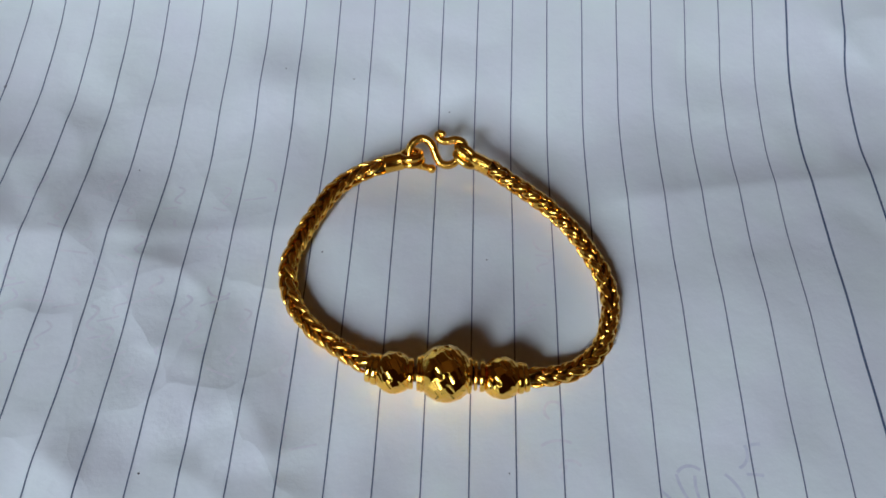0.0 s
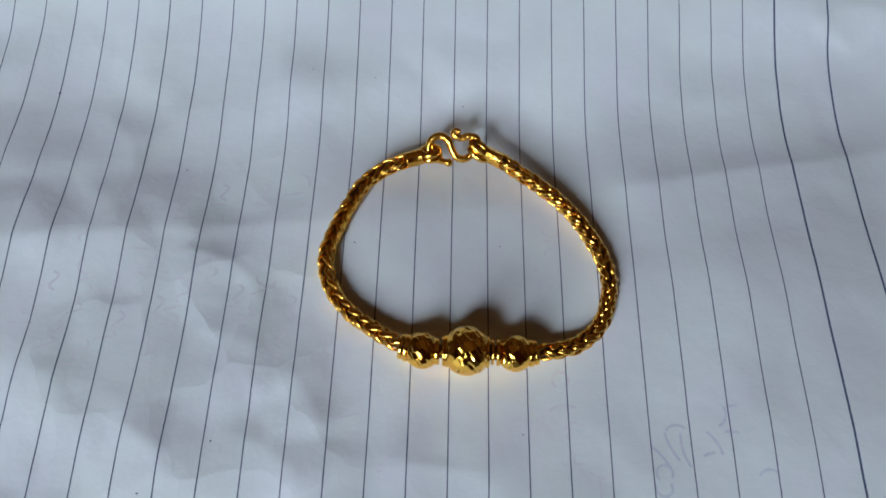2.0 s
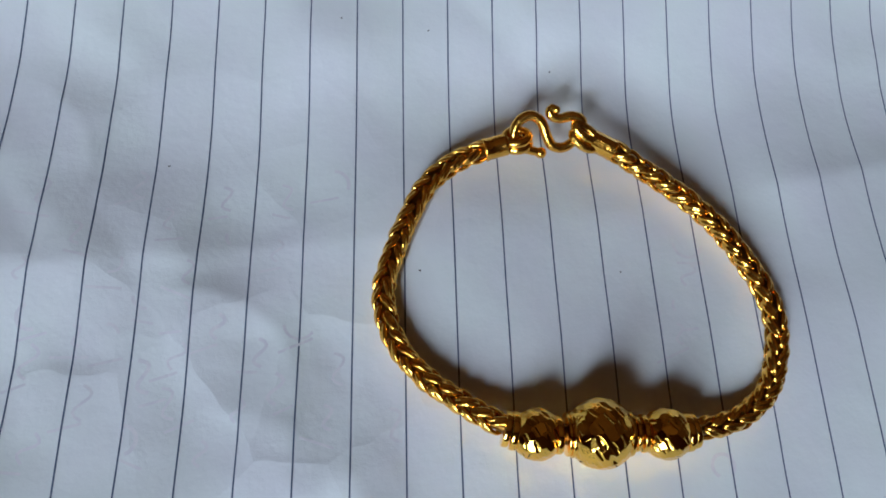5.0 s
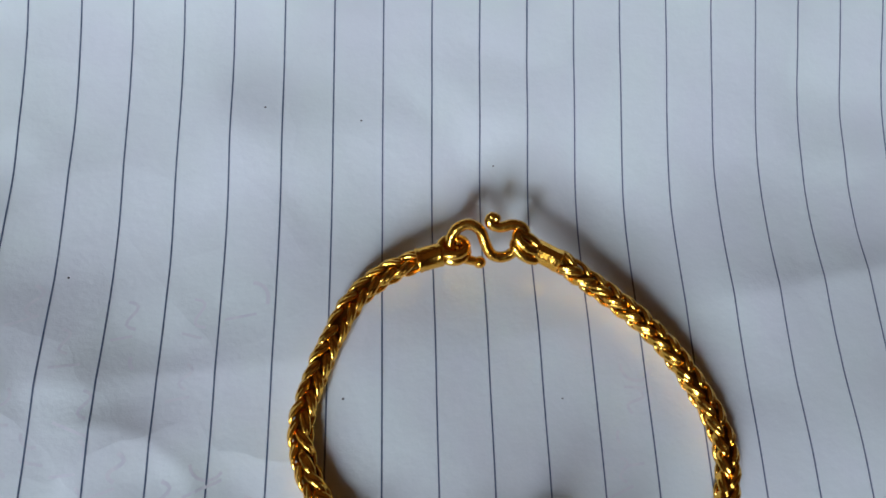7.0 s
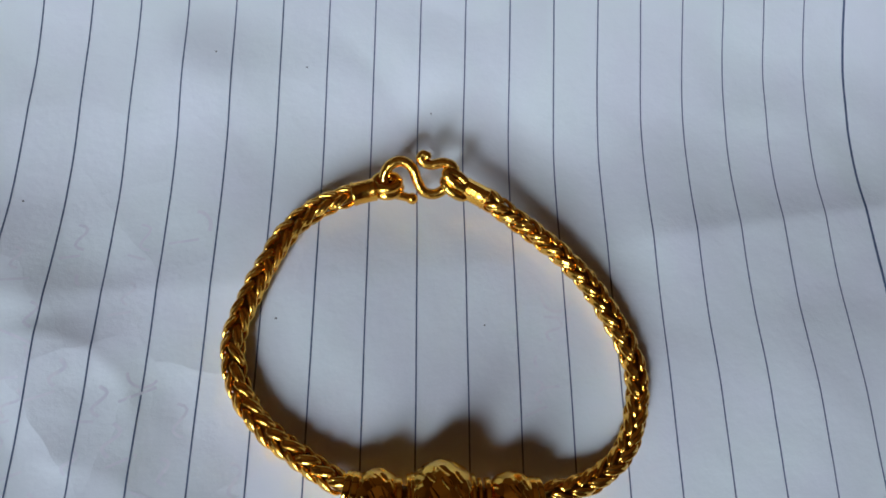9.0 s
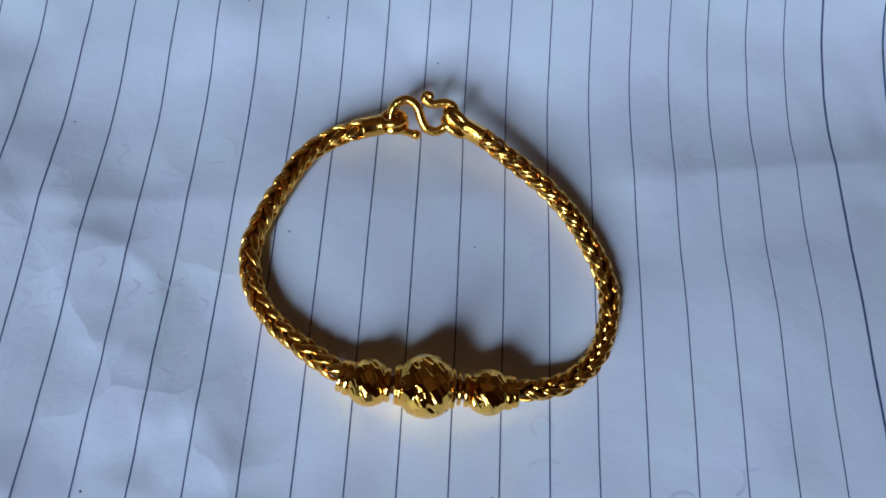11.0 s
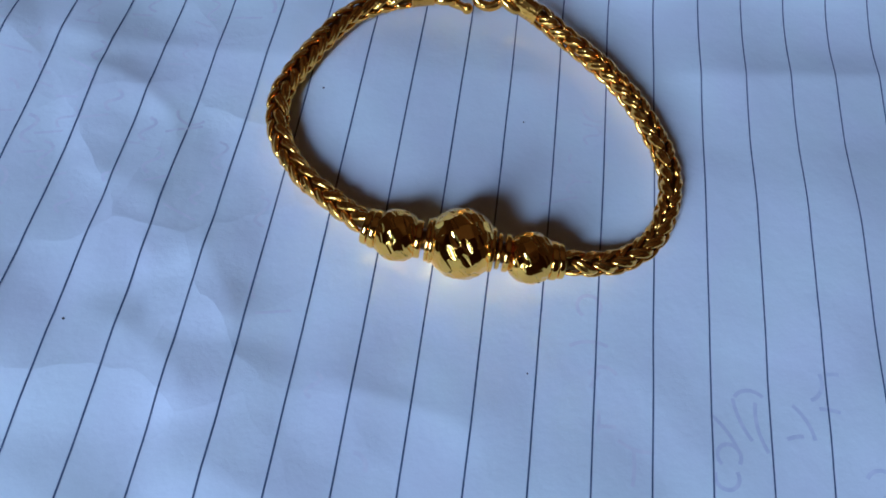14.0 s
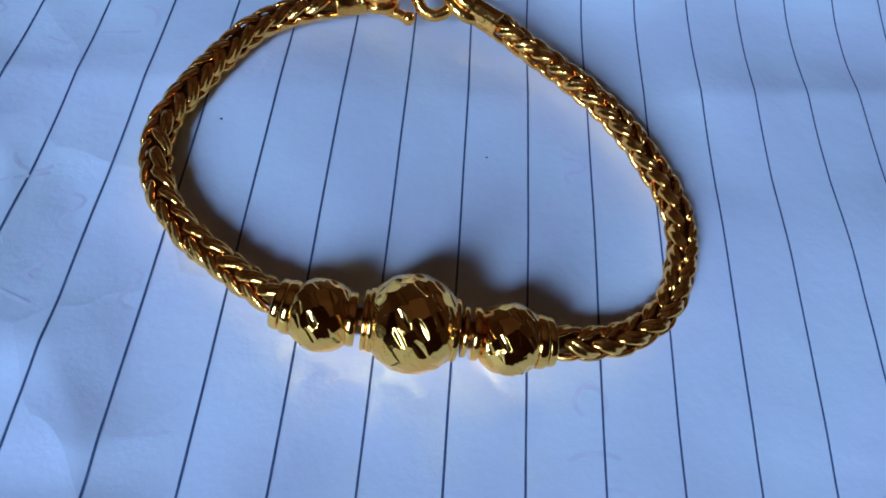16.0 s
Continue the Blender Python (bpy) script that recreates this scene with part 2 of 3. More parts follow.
# sharp diagonal crests of the crumpling: their line and height
CRESTS = [([(-4.9, -1.0), (-4.1, -1.75), (-3.6, -2.4)], 0.055), ([(-3.5, -1.3), (-3.1, -1.9), (-2.6, -2.5), (-2.5, -3.1)], 0.07),
          ([(-4.6, -2.8), (-3.6, -3.2), (-3.0, -3.6), (-2.7, -4.3)], 0.07), ([(-1.8, -3.2), (-0.7, -3.45), (0.6, -3.6), (1.1, -4.2)], 0.065),
          ([(-9.5, -1.5), (-8.2, -1.8), (-7.4, -2.6)], 0.05), ([(-3.0, -4.6), (-1.6, -4.9), (-0.8, -5.6)], 0.05), ([(-7.4, 4.6), (-5.6, 5.0), (-3.9, 4.4)], 0.035)]


def crest(x, y, line, high):
    """A crest along a bent line: the paper climbs slowly to it on the window's side and drops off sharply behind."""
    best, side, along = np.full(np.shape(x), 9.0), np.zeros(np.shape(x)), np.zeros(np.shape(x))
    n = len(line) - 1
    for i, ((ax, ay), (bx, by)) in enumerate(zip(line, line[1:])):
        dx, dy = bx - ax, by - ay
        t = np.clip(((x - ax) * dx + (y - ay) * dy) / (dx * dx + dy * dy), 0, 1)
        d = np.hypot(x - ax - t * dx, y - ay - t * dy)
        near = d < best
        best, along = np.where(near, d, best), np.where(near, (i + t) / n, along)
        side = np.where(near, dx * (y - ay) - dy * (x - ax), side)
    slow, sharp = np.clip(1 - best / 1.0, 0, 1) ** 1.1, np.clip(1 - best / 1.1, 0, 1) ** 1.5
    return high * soft_step(along / 0.3) * soft_step((1 - along) / 0.3) * np.where(side > 0, sharp, slow)


# broad swells and hollows: middle x, y, reach along x, along y, height
SWELLS = [(-6.0, 4.3, 1.4, 2.3, -0.078), (-4.4, 2.0, 1.9, 2.0, -0.175), (-10.5, 1.8, 3.3, 2.0, -0.075), (-6.1, 5.5, 3.9, 2.8, -0.040),
          (5.9, 0.6, 2.9, 1.6, 0.108), (10.0, 5.7, 1.3, 2.5, -0.129), (4.3, 7.4, 2.0, 1.6, 0.076), (2.4, 2.4, 4.9, 2.1, -0.081),
          (-4.5, 2.5, 5.0, 4.4, 0.068), (-3.7, 5.5, 0.9, 0.9, 0.125), (0.2, 0.3, 1.6, 0.9, 0.046),
          (0.3, 4.3, 2.8, 1.5, -0.25)]


def sheet_height(x, y):
    """Height of the paper in centimetres: flat in the middle, curling up at the far side, swollen at the left, with a fold and creases."""
    far = np.maximum(y - 3.8, 0)
    z = 0.0425 * far ** 2 * (1 - 0.25 * soft_step((-x - 7) / 6)) * (1 - 0.22 * soft_step((x - 8) / 4))
    z = z + 0.5 * np.maximum((-x - 4) / 8, 0) ** 1.3 * np.exp(-((y - 1.8) / 3.5) ** 2)
    right = soft_step((x - 3) / 6)
    z = z - 0.15 * right * np.exp(-((y - 4.4) / 1.7) ** 2) + 0.10 * right * np.exp(-((y + 2.5) / 2.5) ** 2)
    d = y - fold_y(x)
    ridge = np.sqrt(1.6 ** 2 + FOLD ** 2) - np.sqrt(d * d + FOLD ** 2)
    side = 0.35 + 0.65 * soft_step((np.abs(x - 0.6) - 2.0) / 2.5)
    z = z + 0.065 * side * np.maximum(ridge, 0) ** 1.2
    z = z + 0.09 * np.exp(-((x + 10) / 4) ** 2 - ((y + 3) / 2) ** 2) + 0.07 * np.exp(-((x + 4) / 2.5) ** 2 - ((y - 5.8) / 1.3) ** 2)
    z = z - 0.11 * right * np.exp(-((y - 6.5) / 0.9) ** 2)
    for cx, cy, rx, ry, high in SWELLS:
        z = z + high * np.exp(-((x - cx) / rx) ** 2 - ((y - cy) / ry) ** 2)
    z = z + crease(x, y, -5.65, -0.65, 1.68, 115, -35, 0.072)
    z = z + crease(x, y, -7.05, -4.45, 1.75, 85, 5, 0.07)
    z = z + crease(x, y, -8.9, 3.1, 1.5, 75, -60, 0.055)
    for line, high in CRESTS:
        z = z + crest(x, y, line, high)
    z = z + crease(x, y, 9.3, -4.6, 2.4, 150, 60, 0.04)
    z = z + crease(x, y, 10.2, 6.7, 1.3, 160, 40, 0.07)
    return z


def crumple(x, y):
    v = noise.fractal(Vector((x * 0.35, y * 0.35, 3.1)), 0.9, 2.0, 3) * 0.045
    v += abs(noise.noise(Vector((x * 0.55 + 7, y * 0.42 + 2, 9.0)))) * 0.055
    bent = Vector((x * 0.62 + 0.5 * noise.noise(Vector((x * 0.4, y * 0.4, 1.0))), y * 0.62, 4.0))
    v += (abs(noise.noise(bent)) * 0.045 + abs(noise.noise(bent * 2.1)) * 0.014) * min(1.0, max(0.15, (1.5 - x) / 5)) * min(1.0, max(0.2, (1.5 - y) / 3))
    quiet = min(1.0, max(0.15, (math.hypot((x - 0.5) / 4.2, (y - 1.2) / 3.2) - 0.8) * 1.6))
    return v * quiet


NX, NY = 330, 230
GX, GY = np.linspace(PX0, PX1, NX), np.linspace(PY0, PY1, NY)
MX, MY = np.meshgrid(GX, GY, indexing="ij")
HEIGHT = sheet_height(MX, MY) + np.array([[crumple(x, y) for y in GY] for x in GX])
mid = HEIGHT[(np.abs(MX - 0.3) < 3.5) & (np.abs(MY - 1) < 2.8)].mean()
HEIGHT = np.maximum(HEIGHT - mid, (TOP + 0.00005) / CM)


def on_sheet(x, y):
    """Height of the finished sheet at a place, in centimetres."""
    fx, fy = (x - PX0) / (PX1 - PX0) * (NX - 1), (y - PY0) / (PY1 - PY0) * (NY - 1)
    i, j = int(min(max(fx, 0), NX - 2)), int(min(max(fy, 0), NY - 2))
    u, v = fx - i, fy - j
    return float((HEIGHT[i, j] * (1 - u) + HEIGHT[i + 1, j] * u) * (1 - v) + (HEIGHT[i, j + 1] * (1 - u) + HEIGHT[i + 1, j + 1] * u) * v)


page = tagged(new("ruled_sheet"), "crumpled white ruled notebook sheet with blue lines", "paper sheet")
ids = np.arange(NX * NY).reshape(NX, NY)
quads = np.stack([ids[:-1, :-1], ids[1:, :-1], ids[1:, 1:], ids[:-1, 1:]], -1).reshape(-1, 4)
me = bpy.data.meshes.new("sheet")
me.from_pydata((np.stack([MX, MY, HEIGHT], -1).reshape(-1, 3) * CM).tolist(), [], quads.tolist())
me.polygons.foreach_set("use_smooth", [True] * len(me.polygons))
me.materials.append(PAPER)
sheet = new("sheet", me)
sheet.parent = page
thick = sheet.modifiers.new("thickness", "SOLIDIFY")
thick.thickness, thick.offset = 0.00008, -1.0


def strip(points, width, lift=0.004):
    """A flat stroke of print on the sheet along points of x, y in centimetres."""
    bm = bmesh.new()
    last = None
    for i, (x, y) in enumerate(points):
        a, b = points[max(i - 1, 0)], points[min(i + 1, len(points) - 1)]
        dx, dy = b[0] - a[0], b[1] - a[1]
        n = math.hypot(dx, dy) or 1.0
        ox, oy = -dy / n * width / 2, dx / n * width / 2
        pair = [bm.verts.new(Vector((x + s * ox, y + s * oy, on_sheet(x + s * ox, y + s * oy) + lift)) * CM) for s in (1, -1)]
        if last:
            bm.faces.new((last[0], last[1], pair[1], pair[0]))
        last = pair
    return bm


def ruled_x(k, y):
    """Where a rule lies across the sheet: the crumpling draws the rules a little out of true at two corners."""
    x = k * SPACING
    near_left = soft_step((-x - 3.5) / 3) * soft_step((-y - 0.5) / 3)
    far_right = soft_step((x - 4) / 1.2) * soft_step((8.3 - x) / 1.0) * soft_step((y - 0.2) / 1.5) * soft_step((7.5 - y) / 2)
    return x - 0.045 * near_left - 0.028 * far_right + 0.006 * noise.noise(Vector((k * 3.7, y * 0.5, 0)))


SPACING = 0.8
for k in [*range(-15, 11), 11.7]:
    bold = k in (-15, 10, 11.7)
    pts = [(float(ruled_x(k, y)), float(y)) for y in GY]
    part("ruled_line", strip(pts, 0.047 if bold else 0.0235), INK, page, "thick printed rule" if bold else "")


# ---- the next page of the notebook, behind the far edge ----
def back_height(x, y):
    return float(on_sheet(x, PY1)) - 0.05 - 0.10 * math.exp(-(y - PY1) / 0.35) + 0.01 * (y - PY1)


back = tagged(new("facing_page"), "white ruled notebook page behind the far edge", "paper page")
bm = bmesh.new()
cols, rows = np.linspace(PX0, PX1 - 0.15, 80), np.linspace(PY1 - 0.35, PY1 + 5.0, 30)
grid = [[bm.verts.new(Vector((float(x), float(y), back_height(float(x), max(float(y), PY1)) - 0.12 * max(0.0, PY1 - float(y)))) * CM) for y in rows] for x in cols]
for a, b in zip(grid, grid[1:]):
    for j in range(len(rows) - 1):
        bm.faces.new((a[j], b[j], b[j + 1], a[j + 1]))
leaf = part("sheet", bm, PAPER, back, smooth=True)
thick = leaf.modifiers.new("thickness", "SOLIDIFY")
thick.thickness, thick.offset = 0.00008, -1.0
for k in [*range(-15, 11), 11.7]:
    bm, last = bmesh.new(), None
    for y in rows[3:]:
        pair = [bm.verts.new(Vector((k * SPACING + 0.05 + d, float(y), back_height(k * SPACING, float(y)) + 0.008)) * CM) for d in (-0.015, 0.015)]
        if last:
            bm.faces.new((last[0], last[1], pair[1], pair[0]))
        last = pair
    part("ruled_line", bm, INK, back)

# ---- the gold bracelet, in millimetres and set to metres at the end ----
MM = 0.001
bracelet = tagged(new("bracelet"), "polished gold wheat-chain bracelet with three faceted beads and a hook clasp", "bracelet")
PITCH = 2.85       # from one link to the next in a row
LEFT_ARM = [(-10.4, 34.2, 2.5), (-15.6, 32.0, 1.9), (-20.0, 28.2, 1.8), (-23.0, 22.8, 1.8), (-25.6, 16.5, 1.8), (-27.2, 10.8, 1.8), (-27.0, 6.2, 1.8), (-25.2, 1.2, 1.8), (-21.6, -3.4, 1.9), (-16.1, -7.5, 2.3), (-12.0, -10.1, 2.9), (-9.3, -11.55, 3.35)]
RIGHT_ARM = [(10.6, 34.6, 2.9), (15.2, 31.6, 2.0), (20.0, 28.0, 1.8), (24.6, 23.8, 1.8), (28.3, 19.2, 1.8), (31.2, 14.0, 1.8), (33.4, 8.8, 1.8), (34.0, 3.6, 1.8), (33.1, -1.4, 1.8), (31.0, -6.0, 1.8), (27.4, -9.4, 1.9), (23.0, -11.2, 2.3), (18.2, -12.1, 2.9)]


def leaf_link(hand):
    """One long strap of the braid, a pinched loop: it starts under its neighbour at the side and rises forward to the seam on top."""
    bm = bmesh.new()
    n, lean, rings = 13, 0.45, []
    section = [(-1.0, -0.35), (-0.96, 0.16), (-0.82, 0.44), (-0.52, 0.62), (-0.22, 0.56), (0.0, 0.42), (0.22, 0.60), (0.54, 0.70), (0.84, 0.50), (0.97, 0.16), (1.0, -0.35), (0.0, -0.6)]
    for i in range(n):
        u = -1 + 2 * i / (n - 1)
        wide = LEAF_W * (1 - abs(u) ** 4 * 0.55)
        thick = LEAF_T * (1 - abs(u) ** 6 * 0.40)
        ring = []
        for c, o in section:
            s, a = LEAF_L * u, c * wide
            ss, aa = s * math.cos(lean) - a * math.sin(lean), s * math.sin(lean) + a * math.cos(lean)
            rr = 1.06 + 0.08 * u + 0.44 * (1 - u * u) - 0.22 * abs(u) ** 6 + o * thick
            ang = hand * (0.78 + aa / 1.5)
            ring.append(bm.verts.new(Vector((ss, -rr * math.sin(ang), rr * math.cos(ang))) * MM))
        rings.append(ring)
    k = len(section)
    for p, q in zip(rings, rings[1:]):
        for j in range(k):
            bm.faces.new((p[j], p[(j + 1) % k], q[(j + 1) % k], q[j])).smooth = True
    for ring in (rings[0], rings[-1]):
        bm.faces.new(ring).smooth = True
    bmesh.ops.recalc_face_normals(bm, faces=bm.faces[:])
    me = bpy.data.meshes.new("link")
    bm.to_mesh(me)
    bm.free()
    me.materials.append(GOLD)
    return me


LEAF_L, LEAF_W, LEAF_T = 2.35, 0.74, 0.56      # half length, half width and thickness of a strap
LINK = {hand: leaf_link(hand) for hand in (1, -1)}


def chain(points, label, flip, twist):
    rng = random.Random(len(points))
    path, length = spline(points, 160)
    # a core added behind the links, coloured dark as shade in their gaps
    core = part("chain", sweep([p * MM for p in path], [1.05 * MM] * len(path), 12), GOLD_SHADE, bracelet, label, smooth=True)
    count = int(length / PITCH)
    for row, (hand, roll) in enumerate(((1, 0), (-1, 0), (1, 180), (-1, 180))):
        for i in range(count):
            s = (i + 0.5 + (0.5 if hand < 0 else 0.0)) / (count + 0.5) * 159
            s = min(max(s, 1.2), 157.8)
            a, b = int(s), int(s) + 1
            p = path[a].lerp(path[b], s - a)
            t = (path[min(b + 1, 159)] - path[max(a - 1, 0)]).normalized()
            if flip:
                t = -t
            y = Vector((0, 0, 1)).cross(t).normalized()
            z = t.cross(y)
            m = Matrix((t, y, z)).transposed().to_4x4()
            m.translation = p * MM
            jig = Euler((radians(roll + twist * (s / 159) ** 2 + 10 * math.sin(s * 0.09) + rng.uniform(-9, 9)), radians(rng.uniform(-7, 7)), radians(rng.uniform(-9, 9)))).to_matrix().to_4x4()
            o = new("link", LINK[hand])
            o.parent = core
            o.matrix_basis = m @ jig
    return core


chain(LEFT_ARM, "braided arm of the chain", False, 38)
chain(RIGHT_ARM, "braided arm of the chain", True, -10)


def bead(x, y, z, radius, turn, cuts, fine, seed):
    """A polished ball cut all over with slanting leaf-shaped flats, each leaning a little its own way."""
    rng = random.Random(seed)
    once, across, size = cuts
    slant = radians(SLANT)
    long_v, short_v = Vector((math.sin(slant), math.cos(slant))), Vector((math.cos(slant), -math.sin(slant)))
    long_r, short_r = 2 * math.pi * math.sin(slant) / once, 2 * math.pi * math.cos(slant) / across

    def on_ball(w):
        la = 2 * math.atan(math.exp(w.y)) - math.pi / 2
        return Vector((math.sin(la), math.cos(la) * math.cos(w.x), math.cos(la) * math.sin(w.x)))

    lat, lon = np.meshgrid(np.linspace(-1.25, 1.25, fine), np.linspace(0, 2 * math.pi, fine * 5 // 2, endpoint=False), indexing="ij")
    ways = np.stack([np.sin(lat), np.cos(lat) * np.cos(lon), np.cos(lat) * np.sin(lon)], -1)
    reach = np.ones(lat.shape)
    for i in range(-40, 41):
        for k in range(-60, 61):
            c = long_v * (i * long_r) + short_v * (k * short_r)
            if not (-0.0001 <= c.x < 2 * math.pi - 0.0001) or abs(c.y) > 1.5:
                continue
            n = on_ball(c)
            if (i + k) % 2 or rng.random() < 0.06:
                # a true flat in place of a leaf
                face = (n + Vector([rng.uniform(-0.06, 0.06) for _ in range(3)])).normalized()
                toward = ways @ np.array(face)
                depth = 1 - rng.uniform(0.5, 1.0) * FLAT * (size / math.cosh(c.y)) ** 2
                reach = np.where(toward > 0.7, np.minimum(reach, depth / np.maximum(toward, 0.7)), reach)
                continue
            along = (on_ball(c + long_v * 0.02) - n).normalized()
            far = CUT_L * size * rng.uniform(0.85, 1.15) / math.cosh(c.y)
            wide = CUT_W * size * rng.uniform(0.7, 1.2) / math.cosh(c.y)
            u = ways @ np.array(along) + rng.uniform(-0.04, 0.04)
            v = ways @ np.array(n.cross(along)) + rng.uniform(-LEAN, LEAN)
            half = wide * np.sqrt(np.maximum(1 - (u / far) ** 2, 0))
            lie = np.cos(half) / np.cos(np.clip(v, -1, 1)) - rng.uniform(-0.12, 0.12) * u - rng.choice((0.15, 0.6, 0.8, 1.0)) * HOLLOW * np.maximum(half ** 2 - v ** 2, 0)
            inside = (np.abs(u) < far) & (ways @ np.array(n) > 0.7)
            reach = np.where(inside, np.minimum(reach, lie), reach)
    rows, cols = lat.shape
    ids = np.arange(rows * cols).reshape(rows, cols)
    turned = np.roll(ids, -1, axis=1)
    quads = np.stack([ids[:-1], turned[:-1], turned[1:], ids[1:]], -1).reshape(-1, 4).tolist()
    me = bpy.data.meshes.new("bead")
    me.from_pydata((ways * reach[..., None]).reshape(-1, 3).tolist(), [], quads + [ids[0, ::-1].tolist(), ids[-1].tolist()])
    me.transform(Matrix.Translation(Vector((x, y, z)) * MM) @ Euler((rng.uniform(0, 6), 0, radians(turn))).to_matrix().to_4x4() @ Matrix.Scale(radius * MM, 4))
    me.polygons.foreach_set("use_smooth", [True] * len(me.polygons))
    me.materials.append(GOLD_CUT)
    me.update()
    o = new("bead", me)
    o.parent = bracelet
    return o


SLANT, CUT_L, CUT_W, LEAN, HOLLOW, FLAT = 57, 0.27, 0.120, 0.03, 4.6, 0.035      # how the cuts slant, their half length and half width, how far each may lean, how hollow it is, and the depth of the flats
BIG, SMALL = (14, 16, 0.95), (12, 14, 1.1)      # cuts round the ball, along and across their slant, and their size
tagged(bead(3.5, -12.7, 4.70, 5.05, 1.0, BIG, 300, 3), "large faceted gold bead")
tagged(bead(-5.5, -12.55, 3.95, 3.75, -4.0, SMALL, 220, 5), "small faceted gold bead")
tagged(bead(13.35, -12.8, 3.95, 3.75, 3.0, SMALL, 220, 8), "small faceted gold bead")


def collar(x, y, z, turn, radius, half, name="collar", mat=None):
    """A turned ring with a rounded rim."""
    prof = [(-half, radius * 0.5), (-half, radius * 0.94), (-half * 0.92, radius * 0.978), (-half * 0.7, radius * 0.995), (0, radius * 1.01), (half * 0.7, radius * 0.995), (half * 0.92, radius * 0.978), (half, radius * 0.94), (half, radius * 0.5)]
    m = Matrix.Translation(Vector((x, y, z)) * MM) @ Matrix.Rotation(radians(turn), 4, "Z") @ Matrix.Scale(MM, 4)
    return part(name, lathe(prof, m, 36), mat or GOLD, bracelet, smooth=True)


for x, y, z, turn, r, h in ((-9.72, -11.62, 3.4, -13, 2.62, 0.46), (-8.70, -11.94, 3.62, -10, 2.78, 0.50),
                            (-2.55, -12.7, 4.1, 0, 2.72, 0.44), (-1.24, -12.7, 4.3, 0, 3.05, 0.27), (-0.66, -12.7, 4.4, 0, 3.25, 0.32),
                            (7.62, -12.7, 4.4, 0, 3.22, 0.40), (8.70, -12.7, 4.28, 0, 2.60, 0.26), (9.86, -12.7, 4.1, 0, 2.72, 0.40),
                            (16.46, -12.6, 3.8, 5, 2.78, 0.50), (17.44, -12.4, 3.6, 9, 2.55, 0.42)):
    collar(x, y, z, turn, r, h, mat=GOLD_CUT)
# the bar is coloured dark so the gaps between collars look shaded
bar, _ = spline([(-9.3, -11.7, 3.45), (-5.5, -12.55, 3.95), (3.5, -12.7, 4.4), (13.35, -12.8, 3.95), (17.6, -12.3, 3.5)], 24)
part("bar", sweep([p * MM for p in bar], [1.5 * MM] * 24, 14), GOLD_SHADE, bracelet, smooth=True)


# ---- the clasp ----
def end_tube(a, b, radius, sides):
    a, b = Vector(a), Vector(b)
    span = (b - a).length
    prof = [(0, radius * 0.7), (0, radius * 0.98), (0.12, radius * 1.06), (0.45, radius * 1.06), (0.6, radius), (span - 0.5, radius), (span - 0.3, radius * 1.04), (span - 0.1, radius * 1.0), (span, radius * 0.85), (span, radius * 0.4)]
    m = Matrix.Translation(a * MM) @ (b - a).to_track_quat("X", "Z").to_matrix().to_4x4() @ Matrix.Scale(MM, 4)
    return part("end_tube", lathe(prof, m, sides), GOLD, bracelet, "plain gold end tube", smooth=sides > 12)


end_tube((-10.8, 34.0, 2.5), (-7.0, 35.0, 2.9), 1.85, 32)
end_tube((11.2, 34.0, 2.8), (7.3, 35.8, 3.4), 1.80, 10)


def ring(centre, normal, ra, rb, wire, along=(1, 0, 0), name="jump_ring"):
    n = Vector(normal).normalized()
    a = Vector(along)
    a = (a - n * a.dot(n)).normalized()
    b = n.cross(a)
    pts = [(Vector(centre) + a * ra * math.cos(w) + b * rb * math.sin(w)) * MM for w in (2 * math.pi * k / 28 for k in range(28))]
    return part(name, sweep(pts, [wire * MM] * 28, 10, up=n, closed=True), GOLD, bracelet, smooth=True)


ring((-5.3, 36.0, 3.5), (-0.15, 0.30, 0.94), 1.95, 1.60, 0.80)
ring((-5.1, 35.6, 2.1), (-0.10, 0.34, 0.92), 2.00, 1.65, 0.82)
ring((6.1, 36.35, 4.7), (0.30, -0.10, 0.95), 2.15, 0.85, 0.80, along=(1, -0.55, -0.40))
ring((5.85, 35.35, 3.75), (0.30, -0.10, 0.95), 2.15, 0.95, 0.80, along=(1, -0.55, -0.40))

# the S-shaped hook: x and the way across its tilted plane
S_LINE = [(-1.0, 0.6), (-2.6, 1.0), (-4.2, 1.5), (-5.6, 2.7), (-5.6, 4.9), (-4.6, 6.5), (-2.9, 7.1), (-1.2, 6.0), (-0.2, 3.6), (0.9, 1.9), (2.8, 1.6), (4.6, 3.0), (5.7, 5.4), (5.2, 6.7), (3.6, 7.1), (2.0, 6.7), (0.7, 6.9), (0.0, 7.7), (0.4, 8.5), (1.1, 8.2)]
hook_path, _ = spline([(x, 33.8 + 0.72 * v, 1.15 + 0.62 * v) for x, v in S_LINE], 90)
radii = [0.88 * (0.78 + 0.22 * min(1.0, i / 10, (89 - i) / 14)) for i in range(90)]
hook = part("s_hook", sweep([p * MM for p in hook_path], [r * MM for r in radii], 12), GOLD, bracelet, "S-shaped gold wire hook", smooth=True)
for at, r in ((hook_path[0], 0.98), (hook_path[-1], 0.72)):
    bm = bmesh.new()
    bmesh.ops.create_uvsphere(bm, u_segments=18, v_segments=12, radius=r * MM)
    bmesh.ops.translate(bm, verts=bm.verts[:], vec=at * MM)
    part("hook_ball", bm, GOLD, hook, smooth=True)

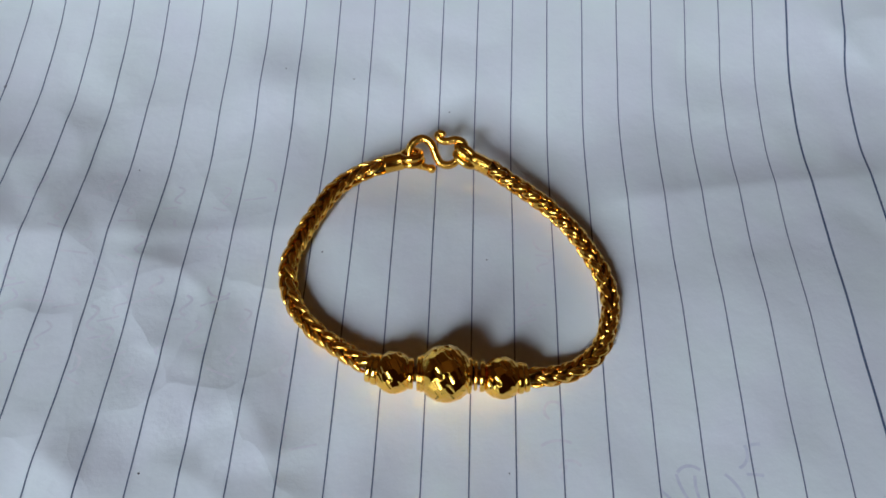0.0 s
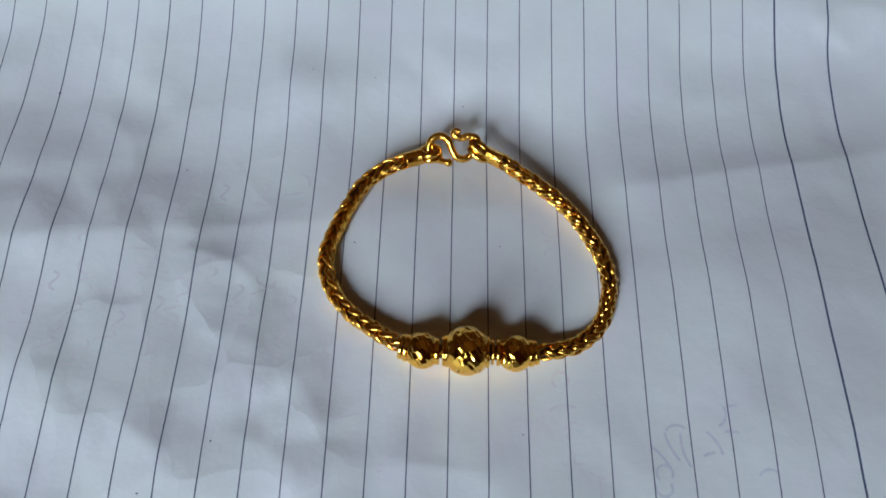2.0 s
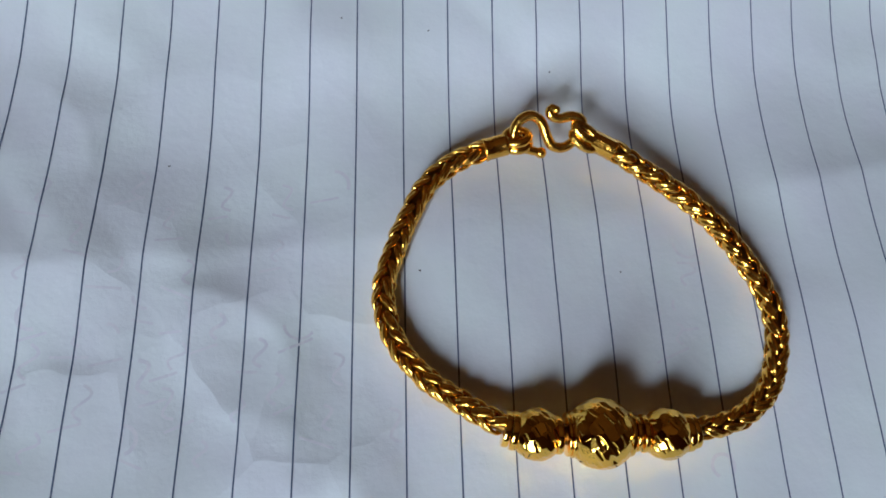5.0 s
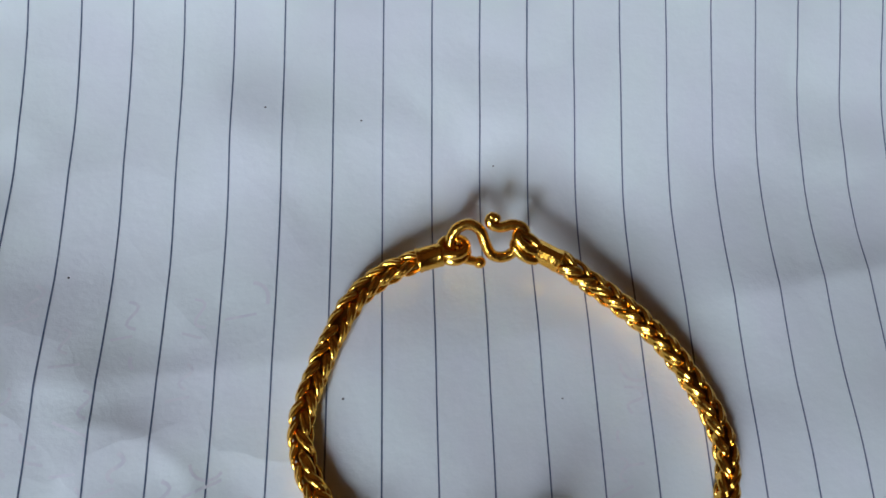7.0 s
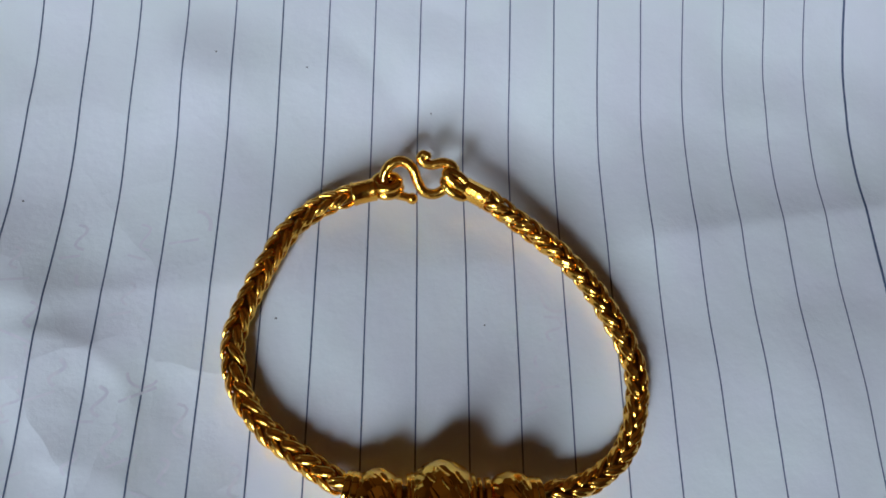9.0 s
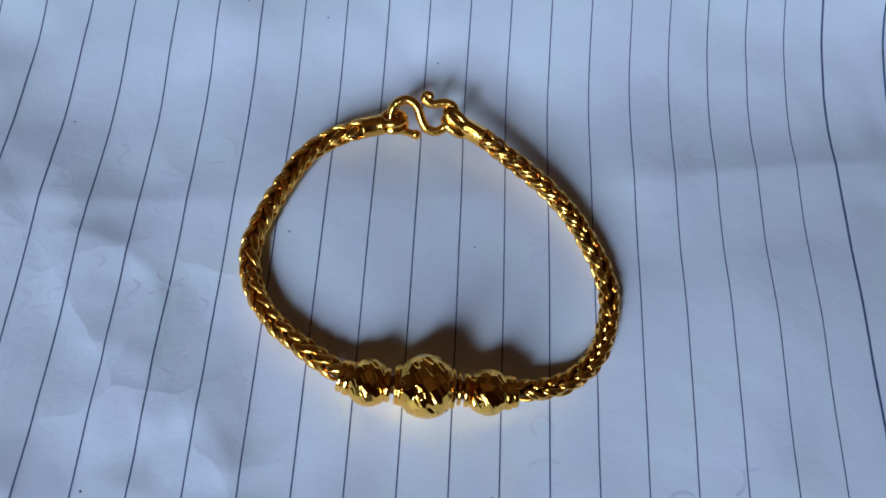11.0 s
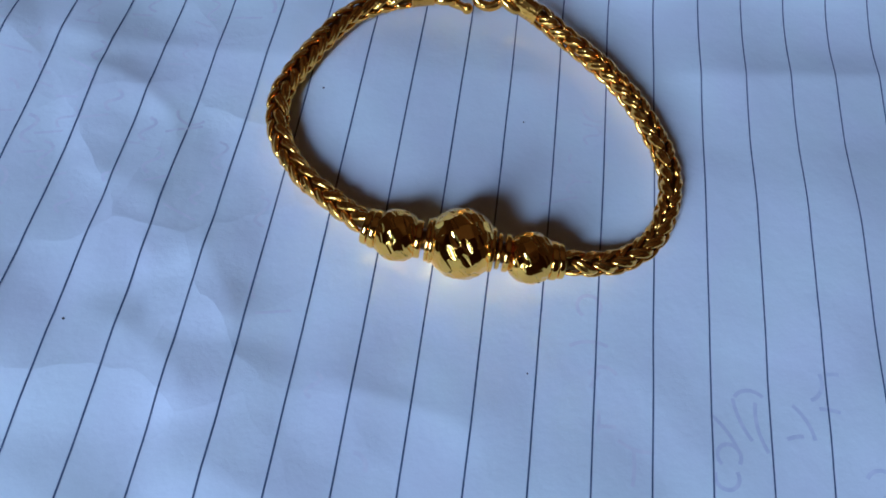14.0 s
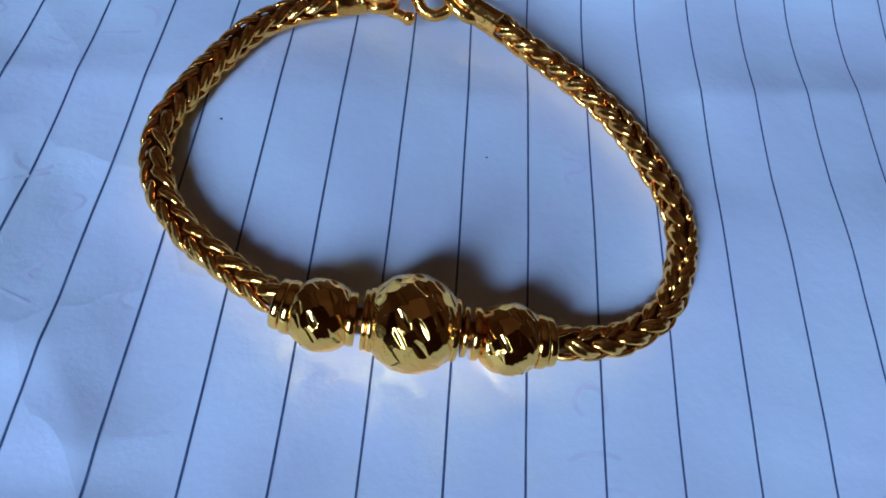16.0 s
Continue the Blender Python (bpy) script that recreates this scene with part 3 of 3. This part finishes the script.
# ---- marks on the sheet ----
for x, y, r in ((-2.16, 1.36, 0.020), (1.48, -2.84, 0.015), (-4.67, -3.10, 0.022), (-5.92, -4.12, 0.022), (-9.61, 5.18, 0.034), (0.23, 5.18, 0.016), (-1.95, 5.82, 0.018), (-3.47, 5.93, 0.018), (1.08, 1.34, 0.016), (-6.21, 3.17, 0.018)):
    bm = bmesh.new()
    bmesh.ops.create_icosphere(bm, subdivisions=2, radius=r * 0.8 * CM)
    for v in bm.verts:
        v.co = Vector((v.co.x * 1.25, v.co.y, v.co.z * 0.4)) * (1 + 0.25 * noise.noise(v.co * 9000)) + Vector((x, y, on_sheet(x, y))) * CM
    part("speck", bm, DIRT, page, "dark speck of dirt", smooth=True)

GLYPHS = [(-7.86, 0.58), (-6.8, 0.29), (-5.77, 0.67), (-6.98, -0.68), (-5.82, -0.69), (-4.82, -0.81), (-3.54, -0.92), (-2.55, -1.04), (-5.75, 0), (-7.81, -0.08), (-4.56, 0.05), (-5.25, 2.61), (-4.29, 2.65), (-3.55, 2.88),
          (-6.83, 1.43), (-5.04, 1.93), (-1.29, -3.45), (2.01, 0.77), (2.26, 1.84), (-8.5, 0.2), (-8.2, -0.9), (-6.3, 0.9), (-4, 0.5), (-7.4, 1.9), (-6.1, 2.2), (-4.4, 1.7), (-3.4, -0.2), (-7.2, 0.3),
          (-6.2, -0.3), (-5.2, 0.45), (-4.3, -0.5), (-8.9, -0.4), (-7.6, -1.3), (-6.4, -1.2), (-5.3, -1.4), (-8.1, 1.3), (-5.7, 1.3), (-6.6, 2.8), (-8, 2.6), (2.2, 1.3), (1.9, 0.3), (-2.2, -2.2),
          (-0.6, -4.4), (6.6, -4.9), (5, -5), (7.4, -3.9)]
rng = random.Random(11)
for x, y in GLYPHS:
    # show-through strokes, too faint to read: plain bent bars
    r, w, bow = rng.uniform(0.15, 0.25), rng.uniform(0, 2 * math.pi), rng.choice((1.3, 1.9, 2.5, 3.0))
    if rng.random() < 0.45:
        w, r = rng.uniform(-0.4, 0.5), rng.uniform(0.17, 0.26)
        bend = [(r * 0.5 * math.sin(3.1 * t), r * t) for t in (0.25 * k for k in range(-4, 5))]
        pts = [(x + a * math.cos(w) - b * math.sin(w), y + a * math.sin(w) + b * math.cos(w)) for a, b in bend]
    else:
        pts = [(x + r * math.cos(w + bow * k / 8), y + r * math.sin(w + bow * k / 8)) for k in range(-4, 5)]
    part("show_through_mark", strip(pts, rng.uniform(0.042, 0.060), 0.003), GHOST, page, "faint show-through mark")
    if rng.random() < 0.7:
        w, n = rng.uniform(-0.5, 0.5), rng.uniform(0.14, 0.3)
        cx, cy = x + rng.uniform(-0.2, 0.2), y - rng.uniform(0.28, 0.4)
        part("show_through_mark", strip([(cx + n * t * math.cos(w), cy + n * t * math.sin(w)) for t in (-1, -0.33, 0.33, 1)], 0.042, 0.003), GHOST, page, "faint show-through mark")
# larger strokes of the same show-through at the near corner: x, y, half length, heading, how far each is bent
STROKES = [(2.27, -1.69, 0.17, 9, 5.0), (2.29, -2.27, 0.27, 8, 1.0), (2.50, -2.63, 0.19, 8, 2.2), (2.40, -2.77, 0.13, 66, 0.3), (2.57, -3.39, 0.14, 8, 0.4), (2.47, -3.34, 0.16, -90, 0.3), (2.96, -3.61, 0.23, -12, -0.8), (2.95, -3.86, 0.25, -91, 0.3),
           (4.51, -2.63, 0.20, 8, 1.8), (4.40, -3.01, 0.30, -66, -0.5), (4.65, -3.08, 0.34, -78, -0.7), (4.18, -3.21, 0.29, -51, 0.6), (4.21, -3.50, 0.16, 8, 4.6), (4.18, -3.85, 0.16, -172, 4.0), (5.27, -2.91, 0.26, -59, 0.7), (5.12, -3.14, 0.12, 17, 0.4),
           (5.70, -2.18, 0.09, 8, 0.2), (5.49, -2.41, 0.21, -110, 1.6), (5.62, -2.70, 0.14, -3, 0.3), (6.22, -3.47, 0.19, 7, 2.0)]
for x, y, half, heading, bent in STROKES:
    c, n = radians(heading), half / math.sin(min(abs(bent), math.pi) / 2)
    mid, aside = n * math.cos(bent / 2), math.copysign(1, bent)
    turns = [abs(bent) * (k / 12 - 0.5) for k in range(13)]
    bow = [(n * math.sin(w), aside * (n * math.cos(w) - (n + mid) / 2)) for w in turns]
    part("show_through_mark", strip([(x + a * math.cos(c) - b * math.sin(c), y + a * math.sin(c) + b * math.cos(c)) for a, b in bow], 0.054, 0.003), BLUE_GHOST if x > 3.5 else GHOST, page, "blue-grey show-through mark" if x > 3.5 else "faint show-through mark")
